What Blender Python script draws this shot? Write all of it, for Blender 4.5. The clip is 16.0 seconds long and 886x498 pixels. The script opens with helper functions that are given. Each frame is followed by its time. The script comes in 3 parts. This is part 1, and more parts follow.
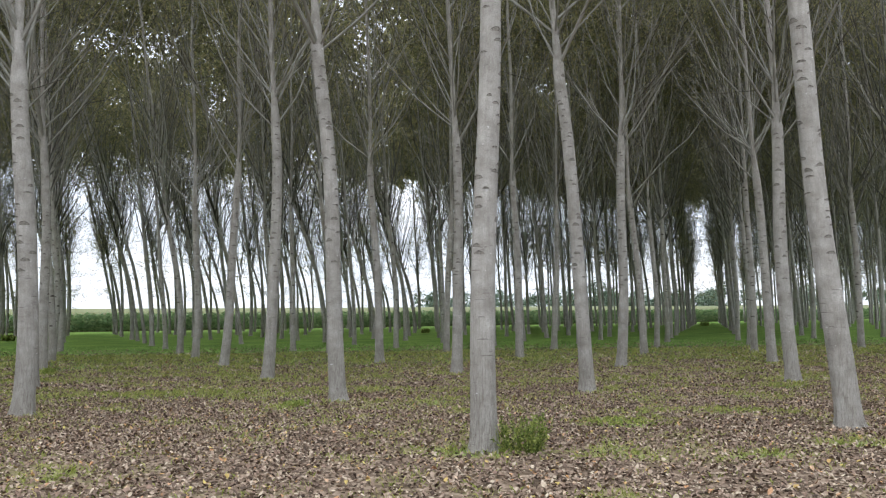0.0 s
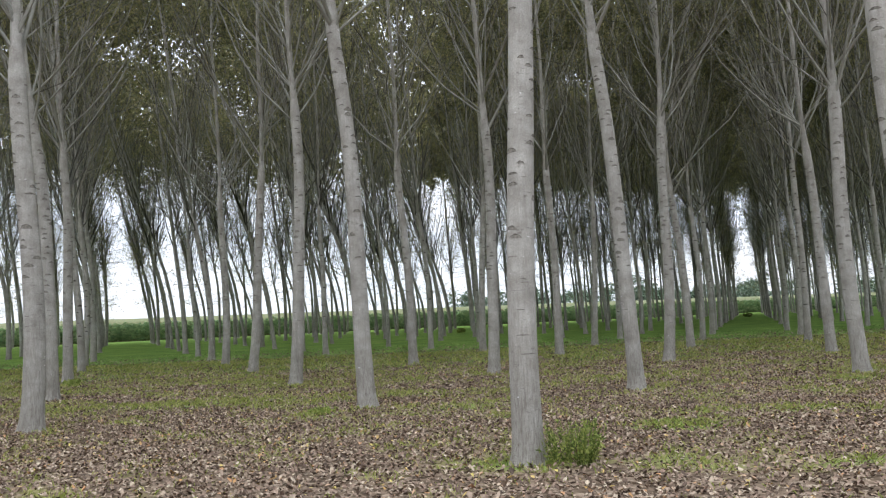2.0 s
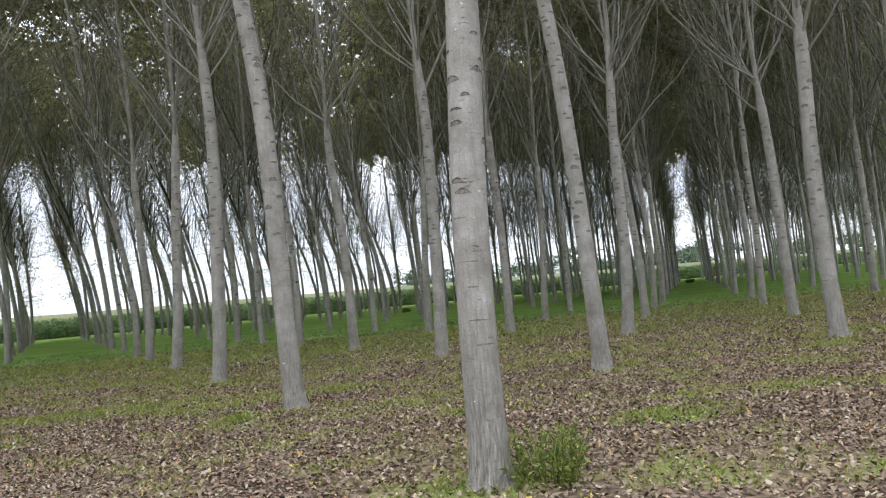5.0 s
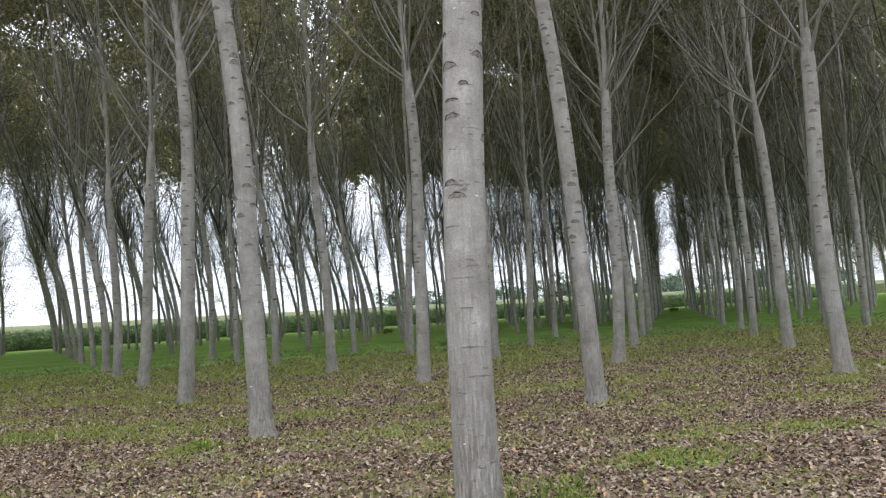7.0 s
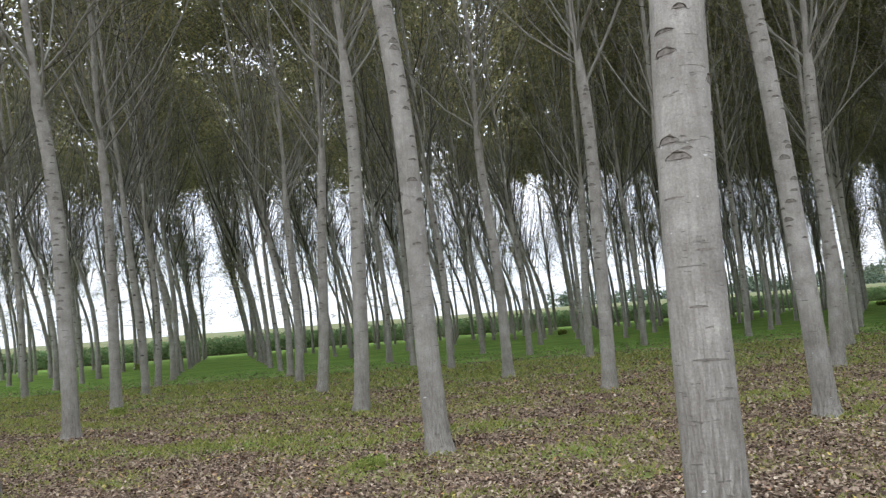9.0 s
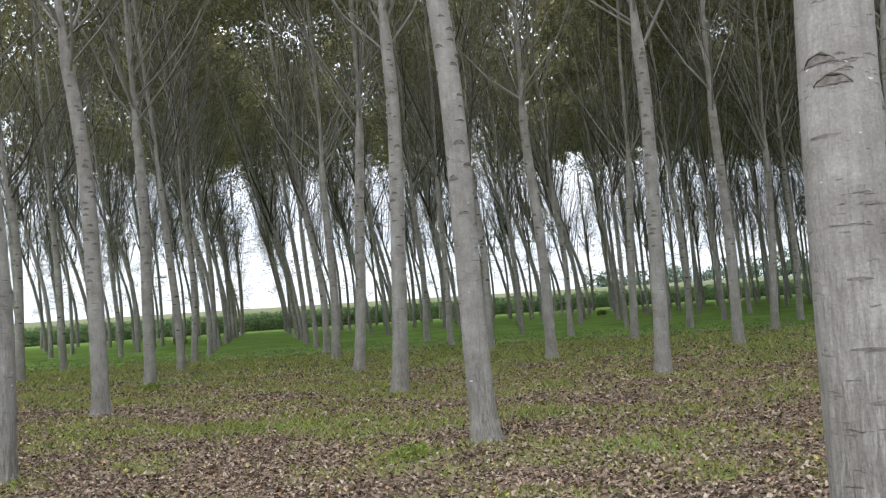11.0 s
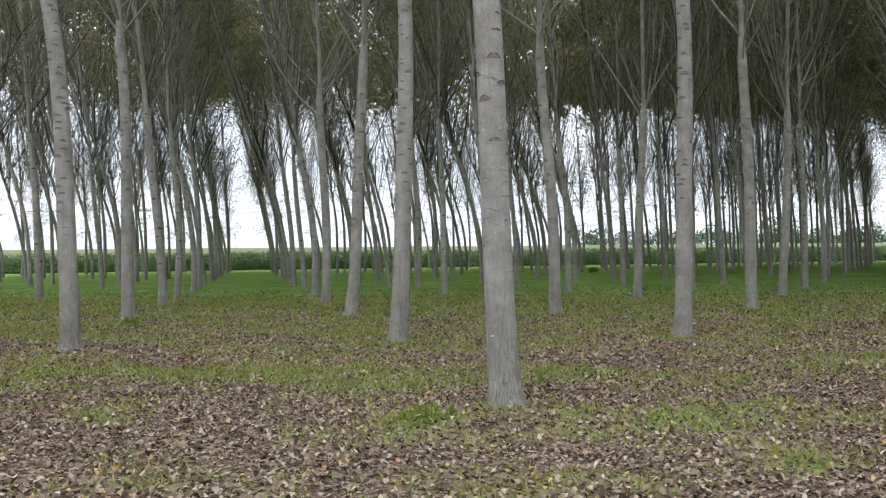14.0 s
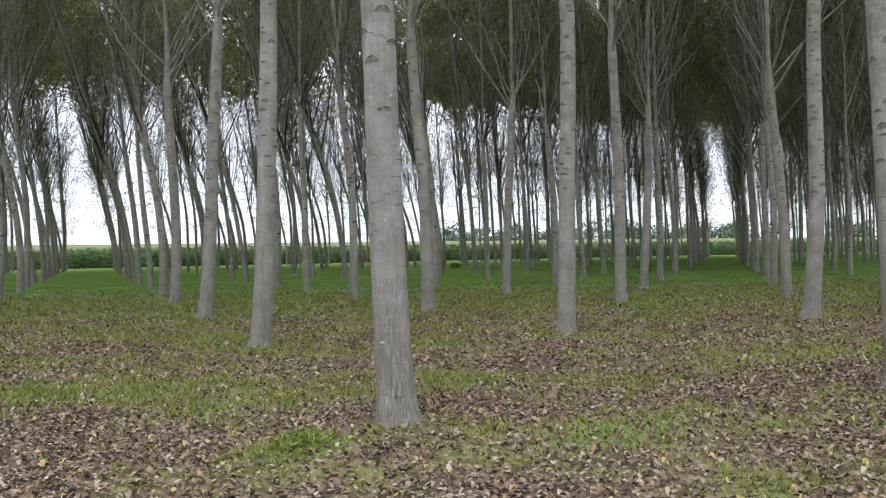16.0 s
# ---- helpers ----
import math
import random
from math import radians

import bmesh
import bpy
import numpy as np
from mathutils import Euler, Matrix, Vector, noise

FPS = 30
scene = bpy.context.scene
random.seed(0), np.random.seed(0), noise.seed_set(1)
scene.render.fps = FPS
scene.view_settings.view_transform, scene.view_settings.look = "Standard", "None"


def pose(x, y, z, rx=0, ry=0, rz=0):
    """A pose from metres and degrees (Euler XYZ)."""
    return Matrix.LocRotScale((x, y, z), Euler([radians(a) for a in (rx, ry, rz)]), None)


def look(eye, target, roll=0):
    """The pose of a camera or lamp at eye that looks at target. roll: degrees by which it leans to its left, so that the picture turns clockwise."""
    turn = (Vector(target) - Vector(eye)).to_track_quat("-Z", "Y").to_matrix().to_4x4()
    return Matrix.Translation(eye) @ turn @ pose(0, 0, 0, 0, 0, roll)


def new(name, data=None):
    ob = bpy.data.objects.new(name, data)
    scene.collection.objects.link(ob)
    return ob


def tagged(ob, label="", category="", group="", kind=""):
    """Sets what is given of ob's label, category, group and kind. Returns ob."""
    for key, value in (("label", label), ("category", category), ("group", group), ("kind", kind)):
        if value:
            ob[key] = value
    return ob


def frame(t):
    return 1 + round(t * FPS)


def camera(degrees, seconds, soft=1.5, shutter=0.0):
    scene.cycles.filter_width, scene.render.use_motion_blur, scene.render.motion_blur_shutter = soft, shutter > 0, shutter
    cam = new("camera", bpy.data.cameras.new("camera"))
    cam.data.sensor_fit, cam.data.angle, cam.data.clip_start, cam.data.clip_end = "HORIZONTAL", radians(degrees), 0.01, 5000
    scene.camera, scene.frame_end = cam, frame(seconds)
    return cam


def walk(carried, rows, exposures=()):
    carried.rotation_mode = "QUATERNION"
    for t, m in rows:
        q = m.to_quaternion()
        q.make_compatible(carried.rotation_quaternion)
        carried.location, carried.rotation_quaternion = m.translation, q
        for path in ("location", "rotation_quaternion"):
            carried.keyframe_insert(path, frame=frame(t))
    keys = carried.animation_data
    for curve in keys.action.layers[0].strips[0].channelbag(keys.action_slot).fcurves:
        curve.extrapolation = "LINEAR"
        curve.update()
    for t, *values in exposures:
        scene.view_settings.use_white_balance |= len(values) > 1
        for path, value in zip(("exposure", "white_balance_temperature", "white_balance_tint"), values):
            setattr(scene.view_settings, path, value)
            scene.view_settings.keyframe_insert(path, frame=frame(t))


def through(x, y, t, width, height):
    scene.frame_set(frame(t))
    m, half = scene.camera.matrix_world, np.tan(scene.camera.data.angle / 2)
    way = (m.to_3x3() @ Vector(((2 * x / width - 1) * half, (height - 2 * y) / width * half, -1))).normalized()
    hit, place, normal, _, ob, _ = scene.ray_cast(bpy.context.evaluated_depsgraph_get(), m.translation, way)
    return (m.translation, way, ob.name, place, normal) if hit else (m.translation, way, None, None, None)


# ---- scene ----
cam = camera(59.82, 16.0, soft=1.15, shutter=0.07)
PATH = [
    (0, 0.300, -0.200, 1.551, 95.04, 0.63, -3.34),
    (0.5, 0.449, 0.134, 1.543, 95.81, 1.22, -2.34),
    (1, 0.517, 0.356, 1.523, 95.73, 1.57, -1.03),
    (1.5, 0.421, 0.631, 1.500, 95.12, 1.40, 0.43),
    (2, 0.383, 0.899, 1.498, 95.10, 2.38, -0.70),
    (2.5, 0.457, 1.254, 1.460, 95.12, 1.84, -1.11),
    (3, 0.455, 1.540, 1.449, 95.65, 2.23, -0.09),
    (3.5, 0.377, 1.875, 1.452, 95.42, 1.53, -2.71),
    (4, 0.362, 2.160, 1.481, 94.51, 3.69, -4.24),
    (4.5, 0.477, 2.463, 1.497, 93.51, 4.77, -5.04),
    (4.7, 0.511, 2.595, 1.512, 93.25, 5.14, -4.63),
    (6.8, 0.590, 3.592, 1.540, 94.20, 3.94, -6.49),
    (7, 0.576, 3.669, 1.519, 94.79, 3.47, -6.06),
    (7.5, 0.505, 3.950, 1.518, 94.84, 3.15, -7.09),
    (8, 0.481, 4.171, 1.511, 95.54, 2.73, -8.46),
    (8.5, 0.489, 4.468, 1.519, 95.70, 2.96, -2.28),
    (9, 0.467, 4.812, 1.548, 95.75, 4.53, 6.65),
    (9.2, 0.427, 4.894, 1.553, 95.95, 3.94, 9.27),
    (11.3, 0.180, 5.739, 1.535, 94.29, 3.64, 9.36),
    (11.5, 0.143, 5.797, 1.532, 94.47, 3.51, 10.10),
    (12, -0.023, 5.958, 1.520, 94.40, 3.34, 9.66),
    (12.5, -0.116, 6.150, 1.513, 93.82, 2.57, 7.21),
    (13, -0.161, 6.365, 1.510, 92.64, 1.71, 7.11),
    (13.5, -0.198, 6.609, 1.508, 92.69, 0.62, 7.99),
    (14, -0.322, 6.856, 1.466, 90.63, 0.69, 8.30),
    (14.5, -0.499, 7.166, 1.452, 90.08, 1.87, 4.40),
    (15, -0.534, 7.387, 1.428, 88.70, 1.87, 1.63),
    (15.5, -0.584, 7.773, 1.428, 89.39, 2.10, 0.50),
    (16, -0.675, 8.026, 1.432, 90.20, 0.94, -2.22),
]
walk(cam, [(t, pose(x, y, z, rx, ry, rz)) for t, x, y, z, rx, ry, rz in PATH])

# ---- sky and sun: a bright overcast day ----
world = bpy.data.worlds.new("overcast_sky")
scene.world = world
world.use_nodes = True
wn, wl = world.node_tree.nodes, world.node_tree.links
wn.clear()
w_out = wn.new("ShaderNodeOutputWorld")
w_bg = wn.new("ShaderNodeBackground")
w_sky = wn.new("ShaderNodeTexSky")
w_sky.sky_type = "NISHITA"
w_sky.sun_disc = False
w_sky.sun_elevation, w_sky.sun_rotation = radians(48), radians(200)
w_sky.dust_density, w_sky.air_density = 1.0, 1.0
w_hsv = wn.new("ShaderNodeHueSaturation")
w_hsv.inputs["Saturation"].default_value = 0.28
w_coord = wn.new("ShaderNodeTexCoord")
w_map = wn.new("ShaderNodeMapping")
w_map.inputs["Scale"].default_value = (1.5, 1.5, 5.0)
w_noise = wn.new("ShaderNodeTexNoise")
w_noise.inputs["Scale"].default_value, w_noise.inputs["Detail"].default_value = 2.2, 6.0
w_ramp = wn.new("ShaderNodeValToRGB")
w_ramp.color_ramp.elements[0].position, w_ramp.color_ramp.elements[0].color = 0.3, (0.86, 0.90, 0.95, 1)
w_ramp.color_ramp.elements[1].position, w_ramp.color_ramp.elements[1].color = 0.7, (1, 1, 1, 1)
w_mul = wn.new("ShaderNodeMix")
w_mul.data_type, w_mul.blend_type = "RGBA", "MULTIPLY"
w_mul.inputs["Factor"].default_value = 1.0
wl.new(w_coord.outputs["Generated"], w_map.inputs["Vector"])
wl.new(w_map.outputs["Vector"], w_noise.inputs["Vector"])
wl.new(w_noise.outputs["Fac"], w_ramp.inputs["Fac"])
wl.new(w_sky.outputs["Color"], w_hsv.inputs["Color"])
w_veil = wn.new("ShaderNodeMix")
w_veil.data_type = "RGBA"
w_veil.inputs["Factor"].default_value = 0.75
w_veil.inputs["B"].default_value = (8.0, 8.5, 9.5, 1)
wl.new(w_hsv.outputs["Color"], w_veil.inputs["A"])
wl.new(w_veil.outputs["Result"], w_mul.inputs["A"])
wl.new(w_ramp.outputs["Color"], w_mul.inputs["B"])
w_dir = wn.new("ShaderNodeSeparateXYZ")
w_rise = wn.new("ShaderNodeMapRange")
w_rise.inputs["From Min"].default_value, w_rise.inputs["From Max"].default_value = 0.0, 1.0
w_rise.inputs["To Min"].default_value, w_rise.inputs["To Max"].default_value = 0.85, 2.7
w_grade = wn.new("ShaderNodeMix")
w_grade.data_type, w_grade.blend_type = "RGBA", "MULTIPLY"
w_grade.inputs["Factor"].default_value = 1.0
wl.new(w_coord.outputs["Generated"], w_dir.inputs["Vector"])
wl.new(w_dir.outputs["Z"], w_rise.inputs["Value"])
wl.new(w_mul.outputs["Result"], w_grade.inputs["A"])
wl.new(w_rise.outputs["Result"], w_grade.inputs["B"])
wl.new(w_grade.outputs["Result"], w_bg.inputs["Color"])
wl.new(w_bg.outputs["Background"], w_out.inputs["Surface"])
w_bg.inputs["Strength"].default_value = 0.085
sun = new("sun", bpy.data.lights.new("sun", "SUN"))
sun.data.energy, sun.data.angle, sun.data.color = 0.6, radians(45), (1.0, 0.96, 0.90)
sun.matrix_world = look((0, 0, 0), (0.16, 0.25, -0.95))
scene.view_settings.exposure = 1.2


# ---- materials ----
def material(name):
    m = bpy.data.materials.new(name)
    m.use_nodes = True
    n, l = m.node_tree.nodes, m.node_tree.links
    n["Principled BSDF"].inputs["Specular IOR Level"].default_value = 0.12
    return m, n, l, n["Principled BSDF"]


def ramp_node(n, stops, interpolation="LINEAR"):
    r = n.new("ShaderNodeValToRGB")
    r.color_ramp.interpolation = interpolation
    e = r.color_ramp.elements
    while len(e) < len(stops):
        e.new(0.5)
    for el, (p, c) in zip(e, stops):
        el.position, el.color = p, (*c, 1)
    return r


def noise_node(n, l, vector, scale, detail=4.0, rough=0.55, w=None):
    t = n.new("ShaderNodeTexNoise")
    t.inputs["Scale"].default_value, t.inputs["Detail"].default_value, t.inputs["Roughness"].default_value = scale, detail, rough
    if w is not None:
        t.noise_dimensions = "4D"
        l.new(w, t.inputs["W"])
    l.new(vector, t.inputs["Vector"])
    return t


def mix_node(n, l, fac, a, b, blend="MIX"):
    m = n.new("ShaderNodeMix")
    m.data_type, m.blend_type = "RGBA", blend
    for sock, val in (("Factor", fac), ("A", a), ("B", b)):
        if hasattr(val, "is_linked"):
            l.new(val, m.inputs[sock])
        elif sock == "Factor":
            m.inputs[sock].default_value = val
        else:
            m.inputs[sock].default_value = (*val, 1)
    return m.outputs["Result"]


def bump_node(n, l, height, strength, distance, bsdf):
    b = n.new("ShaderNodeBump")
    b.inputs["Strength"].default_value, b.inputs["Distance"].default_value = strength, distance
    l.new(height, b.inputs["Height"])
    l.new(b.outputs["Normal"], bsdf.inputs["Normal"])


def bark_material():
    m, n, l, b = material("pale_poplar_bark")
    co, info = n.new("ShaderNodeTexCoord"), n.new("ShaderNodeObjectInfo")
    shift = n.new("ShaderNodeMath")
    shift.operation = "MULTIPLY"
    shift.inputs[1].default_value = 40.0
    l.new(info.outputs["Random"], shift.inputs[0])
    w = shift.outputs[0]
    def mapped(scale):
        mp = n.new("ShaderNodeMapping")
        mp.inputs["Scale"].default_value = scale
        l.new(co.outputs["Object"], mp.inputs["Vector"])
        return mp.outputs["Vector"]

    def mask(noise_fac, low, high, amount, lower=None):
        r = ramp_node(n, [(low, (0, 0, 0)), (high, (amount,) * 3)])
        l.new(noise_fac, r.inputs["Fac"])
        if lower is None:
            return r.outputs["Color"]
        return mix_node(n, l, 1.0, r.outputs["Color"], lower, "MULTIPLY")

    # clouded pale tone with fine speckle
    big = noise_node(n, l, co.outputs["Object"], 4.0, 6, 0.62, w)
    tone = ramp_node(n, [(0.30, (0.212, 0.202, 0.182)), (0.5, (0.32, 0.308, 0.283)), (0.70, (0.44, 0.426, 0.396))])
    l.new(big.outputs["Fac"], tone.inputs["Fac"])
    speck = noise_node(n, l, co.outputs["Object"], 75.0, 4, 0.7, w)
    speck_r = ramp_node(n, [(0.3, (0.70, 0.69, 0.68)), (0.7, (1.22, 1.22, 1.22))])
    l.new(speck.outputs["Fac"], speck_r.inputs["Fac"])
    base = mix_node(n, l, 1.0, tone.outputs["Color"], speck_r.outputs["Color"], "MULTIPLY")
    # bark is old and furrowed at the foot, smooth higher up; brown is mixed in towards the foot
    sep = n.new("ShaderNodeSeparateXYZ")
    l.new(co.outputs["Object"], sep.inputs["Vector"])
    age = n.new("ShaderNodeMapRange")
    age.inputs["From Min"].default_value, age.inputs["From Max"].default_value = 0.1, 1.9
    age.inputs["To Min"].default_value, age.inputs["To Max"].default_value = 1.0, 0.22
    l.new(sep.outputs["Z"], age.inputs["Value"])
    foot_brown = n.new("ShaderNodeMath")
    foot_brown.operation = "MULTIPLY"
    foot_brown.inputs[1].default_value = 0.4
    l.new(age.outputs["Result"], foot_brown.inputs[0])
    base = mix_node(n, l, foot_brown.outputs[0], base, (0.30, 0.270, 0.228))
    # level lenticels and short ticks: wide round the stem, thin up it
    tick = noise_node(n, l, mapped((7, 7, 42)), 1.3, 3, 0.6, w)
    tick_m = mask(tick.outputs["Fac"], 0.62, 0.68, 0.5)
    fleck = noise_node(n, l, mapped((22, 22, 90)), 1.3, 3, 0.65, w)
    fleck_m = mask(fleck.outputs["Fac"], 0.60, 0.72, 0.45)
    # upright furrows, and long faint streaks run down from the scars
    crack = noise_node(n, l, mapped((60, 60, 8.0)), 1.0, 5, 0.68, w)
    crack_m = mask(crack.outputs["Fac"], 0.45, 0.66, 0.8, age.outputs["Result"])
    streak = noise_node(n, l, mapped((26, 26, 1.4)), 1.0, 3, 0.6, w)
    streak_m = mask(streak.outputs["Fac"], 0.48, 0.72, 0.5)
    chip = noise_node(n, l, mapped((13, 13, 30)), 1.0, 2, 0.5, w)
    chip_m = mask(chip.outputs["Fac"], 0.725, 0.74, 0.8)
    c = mix_node(n, l, streak_m, base, (0.22, 0.20, 0.18))
    c = mix_node(n, l, tick_m, c, (0.15, 0.135, 0.118))
    c = mix_node(n, l, fleck_m, c, (0.18, 0.165, 0.145))
    c = mix_node(n, l, crack_m, c, (0.14, 0.118, 0.095))
    c = mix_node(n, l, chip_m, c, (0.66, 0.65, 0.63))
    l.new(c, b.inputs["Base Color"])
    b.inputs["Roughness"].default_value = 0.85
    add = n.new("ShaderNodeMath")
    l.new(crack_m, add.inputs[0])
    l.new(tick_m, add.inputs[1])
    inv = n.new("ShaderNodeMath")
    inv.operation = "SUBTRACT"
    inv.inputs[0].default_value = 1.0
    l.new(add.outputs[0], inv.inputs[1])
    bump_node(n, l, inv.outputs[0], 1.0, 0.014, b)
    return m


def wood_material(name, scale, low, high, apart=0.0):
    """Plain bark between two tones; apart: how far one stem differs from the next."""
    m, n, l, b = material(name)
    co = n.new("ShaderNodeTexCoord")
    t = noise_node(n, l, co.outputs["Object"], scale, 4)
    r = ramp_node(n, [(0.3, low), (0.7, high)])
    geo, both = n.new("ShaderNodeNewGeometry"), n.new("ShaderNodeMix")
    both.inputs["Factor"].default_value = apart
    l.new(t.outputs["Fac"], both.inputs["A"])
    l.new(geo.outputs["Random Per Island"], both.inputs["B"])
    l.new(both.outputs["Result"], r.inputs["Fac"])
    l.new(r.outputs["Color"], b.inputs["Base Color"])
    b.inputs["Roughness"].default_value = 0.9
    return m


def leaf_material(name, stops, rough=0.6, through=0.0):
    """Leaves or blades: one colour a piece, with a little light let through."""
    m, n, l, b = material(name)
    geo = n.new("ShaderNodeNewGeometry")
    r = ramp_node(n, stops)
    l.new(geo.outputs["Random Per Island"], r.inputs["Fac"])
    co = n.new("ShaderNodeTexCoord")
    t = noise_node(n, l, co.outputs["Object"], 45.0, 3)
    tr = ramp_node(n, [(0.3, (0.72, 0.72, 0.72)), (0.7, (1.1, 1.1, 1.1))])
    l.new(t.outputs["Fac"], tr.inputs["Fac"])
    c = mix_node(n, l, 1.0, r.outputs["Color"], tr.outputs["Color"], "MULTIPLY")
    l.new(c, b.inputs["Base Color"])
    b.inputs["Roughness"].default_value = rough
    if through:
        tb = n.new("ShaderNodeBsdfTranslucent")
        l.new(c, tb.inputs["Color"])
        mx = n.new("ShaderNodeMixShader")
        mx.inputs["Fac"].default_value = through
        out = n["Material Output"]
        l.new(b.outputs["BSDF"], mx.inputs[1])
        l.new(tb.outputs["BSDF"], mx.inputs[2])
        l.new(mx.outputs["Shader"], out.inputs["Surface"])
    return m


def ground_material():
    m, n, l, b = material("leaf_strewn_soil_and_turf")
    co = n.new("ShaderNodeTexCoord")
    at = n.new("ShaderNodeAttribute")
    at.attribute_name = "grass_cover"
    # leaf-sized cells over soil
    vo = n.new("ShaderNodeTexVoronoi")
    vo.inputs["Scale"].default_value, vo.inputs["Randomness"].default_value = 13.0, 1.0
    l.new(co.outputs["Object"], vo.inputs["Vector"])
    sep = n.new("ShaderNodeSeparateColor")
    l.new(vo.outputs["Color"], sep.inputs["Color"])
    litter = ramp_node(n, [(0.0, (0.055, 0.04, 0.029)), (0.35, (0.155, 0.112, 0.08)), (0.7, (0.25, 0.185, 0.135)), (1.0, (0.37, 0.29, 0.22))])
    l.new(sep.outputs["Red"], litter.inputs["Fac"])
    soil = mix_node(n, l, 0.4, litter.outputs["Color"], (0.10, 0.078, 0.056))
    fine = noise_node(n, l, co.outputs["Object"], 22.0, 6, 0.7)
    turf = ramp_node(n, [(0.3, (0.08, 0.14, 0.035)), (0.5, (0.135, 0.215, 0.06)), (0.75, (0.205, 0.29, 0.095))])
    l.new(fine.outputs["Fac"], turf.inputs["Fac"])
    patch = noise_node(n, l, co.outputs["Object"], 0.35, 4)
    patch_r = ramp_node(n, [(0.35, (0.75, 0.8, 0.75)), (0.65, (1.15, 1.1, 0.95))])
    l.new(patch.outputs["Fac"], patch_r.inputs["Fac"])
    turf_c = mix_node(n, l, 1.0, turf.outputs["Color"], patch_r.outputs["Color"], "MULTIPLY")
    thin = ramp_node(n, [(0.55, (0, 0, 0)), (1.0, (1, 1, 1))])
    l.new(at.outputs["Fac"], thin.inputs["Fac"])
    olive = ramp_node(n, [(0.3, (0.115, 0.105, 0.05)), (0.7, (0.27, 0.25, 0.112))])
    l.new(fine.outputs["Fac"], olive.inputs["Fac"])
    turf_c = mix_node(n, l, thin.outputs["Color"], olive.outputs["Color"], turf_c)
    # cover broken up by fine noise
    sm = n.new("ShaderNodeMath")
    sm.operation = "MULTIPLY_ADD"
    sm.inputs[1].default_value, sm.inputs[2].default_value = 1.1, -0.55
    fine2 = noise_node(n, l, co.outputs["Object"], 5.0, 6, 0.75)
    l.new(fine2.outputs["Fac"], sm.inputs[0])
    ad = n.new("ShaderNodeMath")
    l.new(at.outputs["Fac"], ad.inputs[0])
    l.new(sm.outputs[0], ad.inputs[1])
    edge = ramp_node(n, [(0.38, (0, 0, 0)), (0.62, (1, 1, 1))])
    l.new(ad.outputs[0], edge.inputs["Fac"])
    c = mix_node(n, l, edge.outputs["Color"], soil, turf_c)
    l.new(c, b.inputs["Base Color"])
    b.inputs["Roughness"].default_value = 1.0
    b.inputs["Specular IOR Level"].default_value = 0.0
    bump_node(n, l, sep.outputs["Green"], 0.5, 0.02, b)
    return m


BARK = bark_material()
BRANCH = wood_material("grey_brown_branch_bark", 3.0, (0.064, 0.063, 0.053), (0.335, 0.33, 0.293), 0.6)
TWIG = wood_material("dark_twig_bark", 3.0, (0.06, 0.056, 0.046), (0.235, 0.222, 0.185), 0.5)
SCAR = wood_material("dark_scar_bark", 60.0, (0.045, 0.039, 0.033), (0.13, 0.114, 0.096))
HEALED = wood_material("healed_scar_bark", 45.0, (0.105, 0.095, 0.083), (0.25, 0.23, 0.204))
CROWN = leaf_material("poplar_foliage", [(0.0, (0.13, 0.13, 0.068)), (0.5, (0.225, 0.22, 0.112)), (0.85, (0.325, 0.305, 0.15)), (1.0, (0.40, 0.35, 0.17))], 0.6, 0.58)
LITTER = leaf_material("dry_fallen_leaf", [(0.0, (0.06, 0.043, 0.032)), (0.2, (0.12, 0.083, 0.062)), (0.4, (0.22, 0.163, 0.12)), (0.55, (0.21, 0.142, 0.106)), (0.75, (0.31, 0.243, 0.182)), (0.93, (0.435, 0.365, 0.275)), (0.975, (0.38, 0.20, 0.10)), (1.0, (0.44, 0.38, 0.12))], 0.8)
GRASS = leaf_material("grass_blade", [(0.0, (0.23, 0.275, 0.07)), (0.5, (0.37, 0.405, 0.12)), (0.85, (0.48, 0.48, 0.175)), (1.0, (0.54, 0.47, 0.24))], 0.6, 0.5)
# greener and darker than GRASS, for blades farther off
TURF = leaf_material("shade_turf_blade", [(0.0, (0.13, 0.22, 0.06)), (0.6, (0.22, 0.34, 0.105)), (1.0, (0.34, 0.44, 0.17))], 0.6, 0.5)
WEED = leaf_material("weed_leaf", [(0.0, (0.14, 0.20, 0.045)), (0.6, (0.27, 0.34, 0.08)), (1.0, (0.42, 0.43, 0.15))], 0.6, 0.3)
CORN = leaf_material("maize_leaf", [(0.0, (0.17, 0.27, 0.13)), (0.5, (0.30, 0.41, 0.21)), (1.0, (0.44, 0.51, 0.29))], 0.5, 0.5)
TASSEL = leaf_material("maize_tassel", [(0.0, (0.20, 0.19, 0.08)), (1.0, (0.36, 0.33, 0.17))], 0.8, 0.2)
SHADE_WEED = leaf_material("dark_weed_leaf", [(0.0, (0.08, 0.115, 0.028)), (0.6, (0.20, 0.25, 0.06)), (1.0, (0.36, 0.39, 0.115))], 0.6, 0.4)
# pale greyed green: the haze of distance is mixed into this colour
FAR = leaf_material("distant_foliage", [(0.0, (0.075, 0.11, 0.075)), (1.0, (0.14, 0.18, 0.125))], 0.8)
GROUND = ground_material()


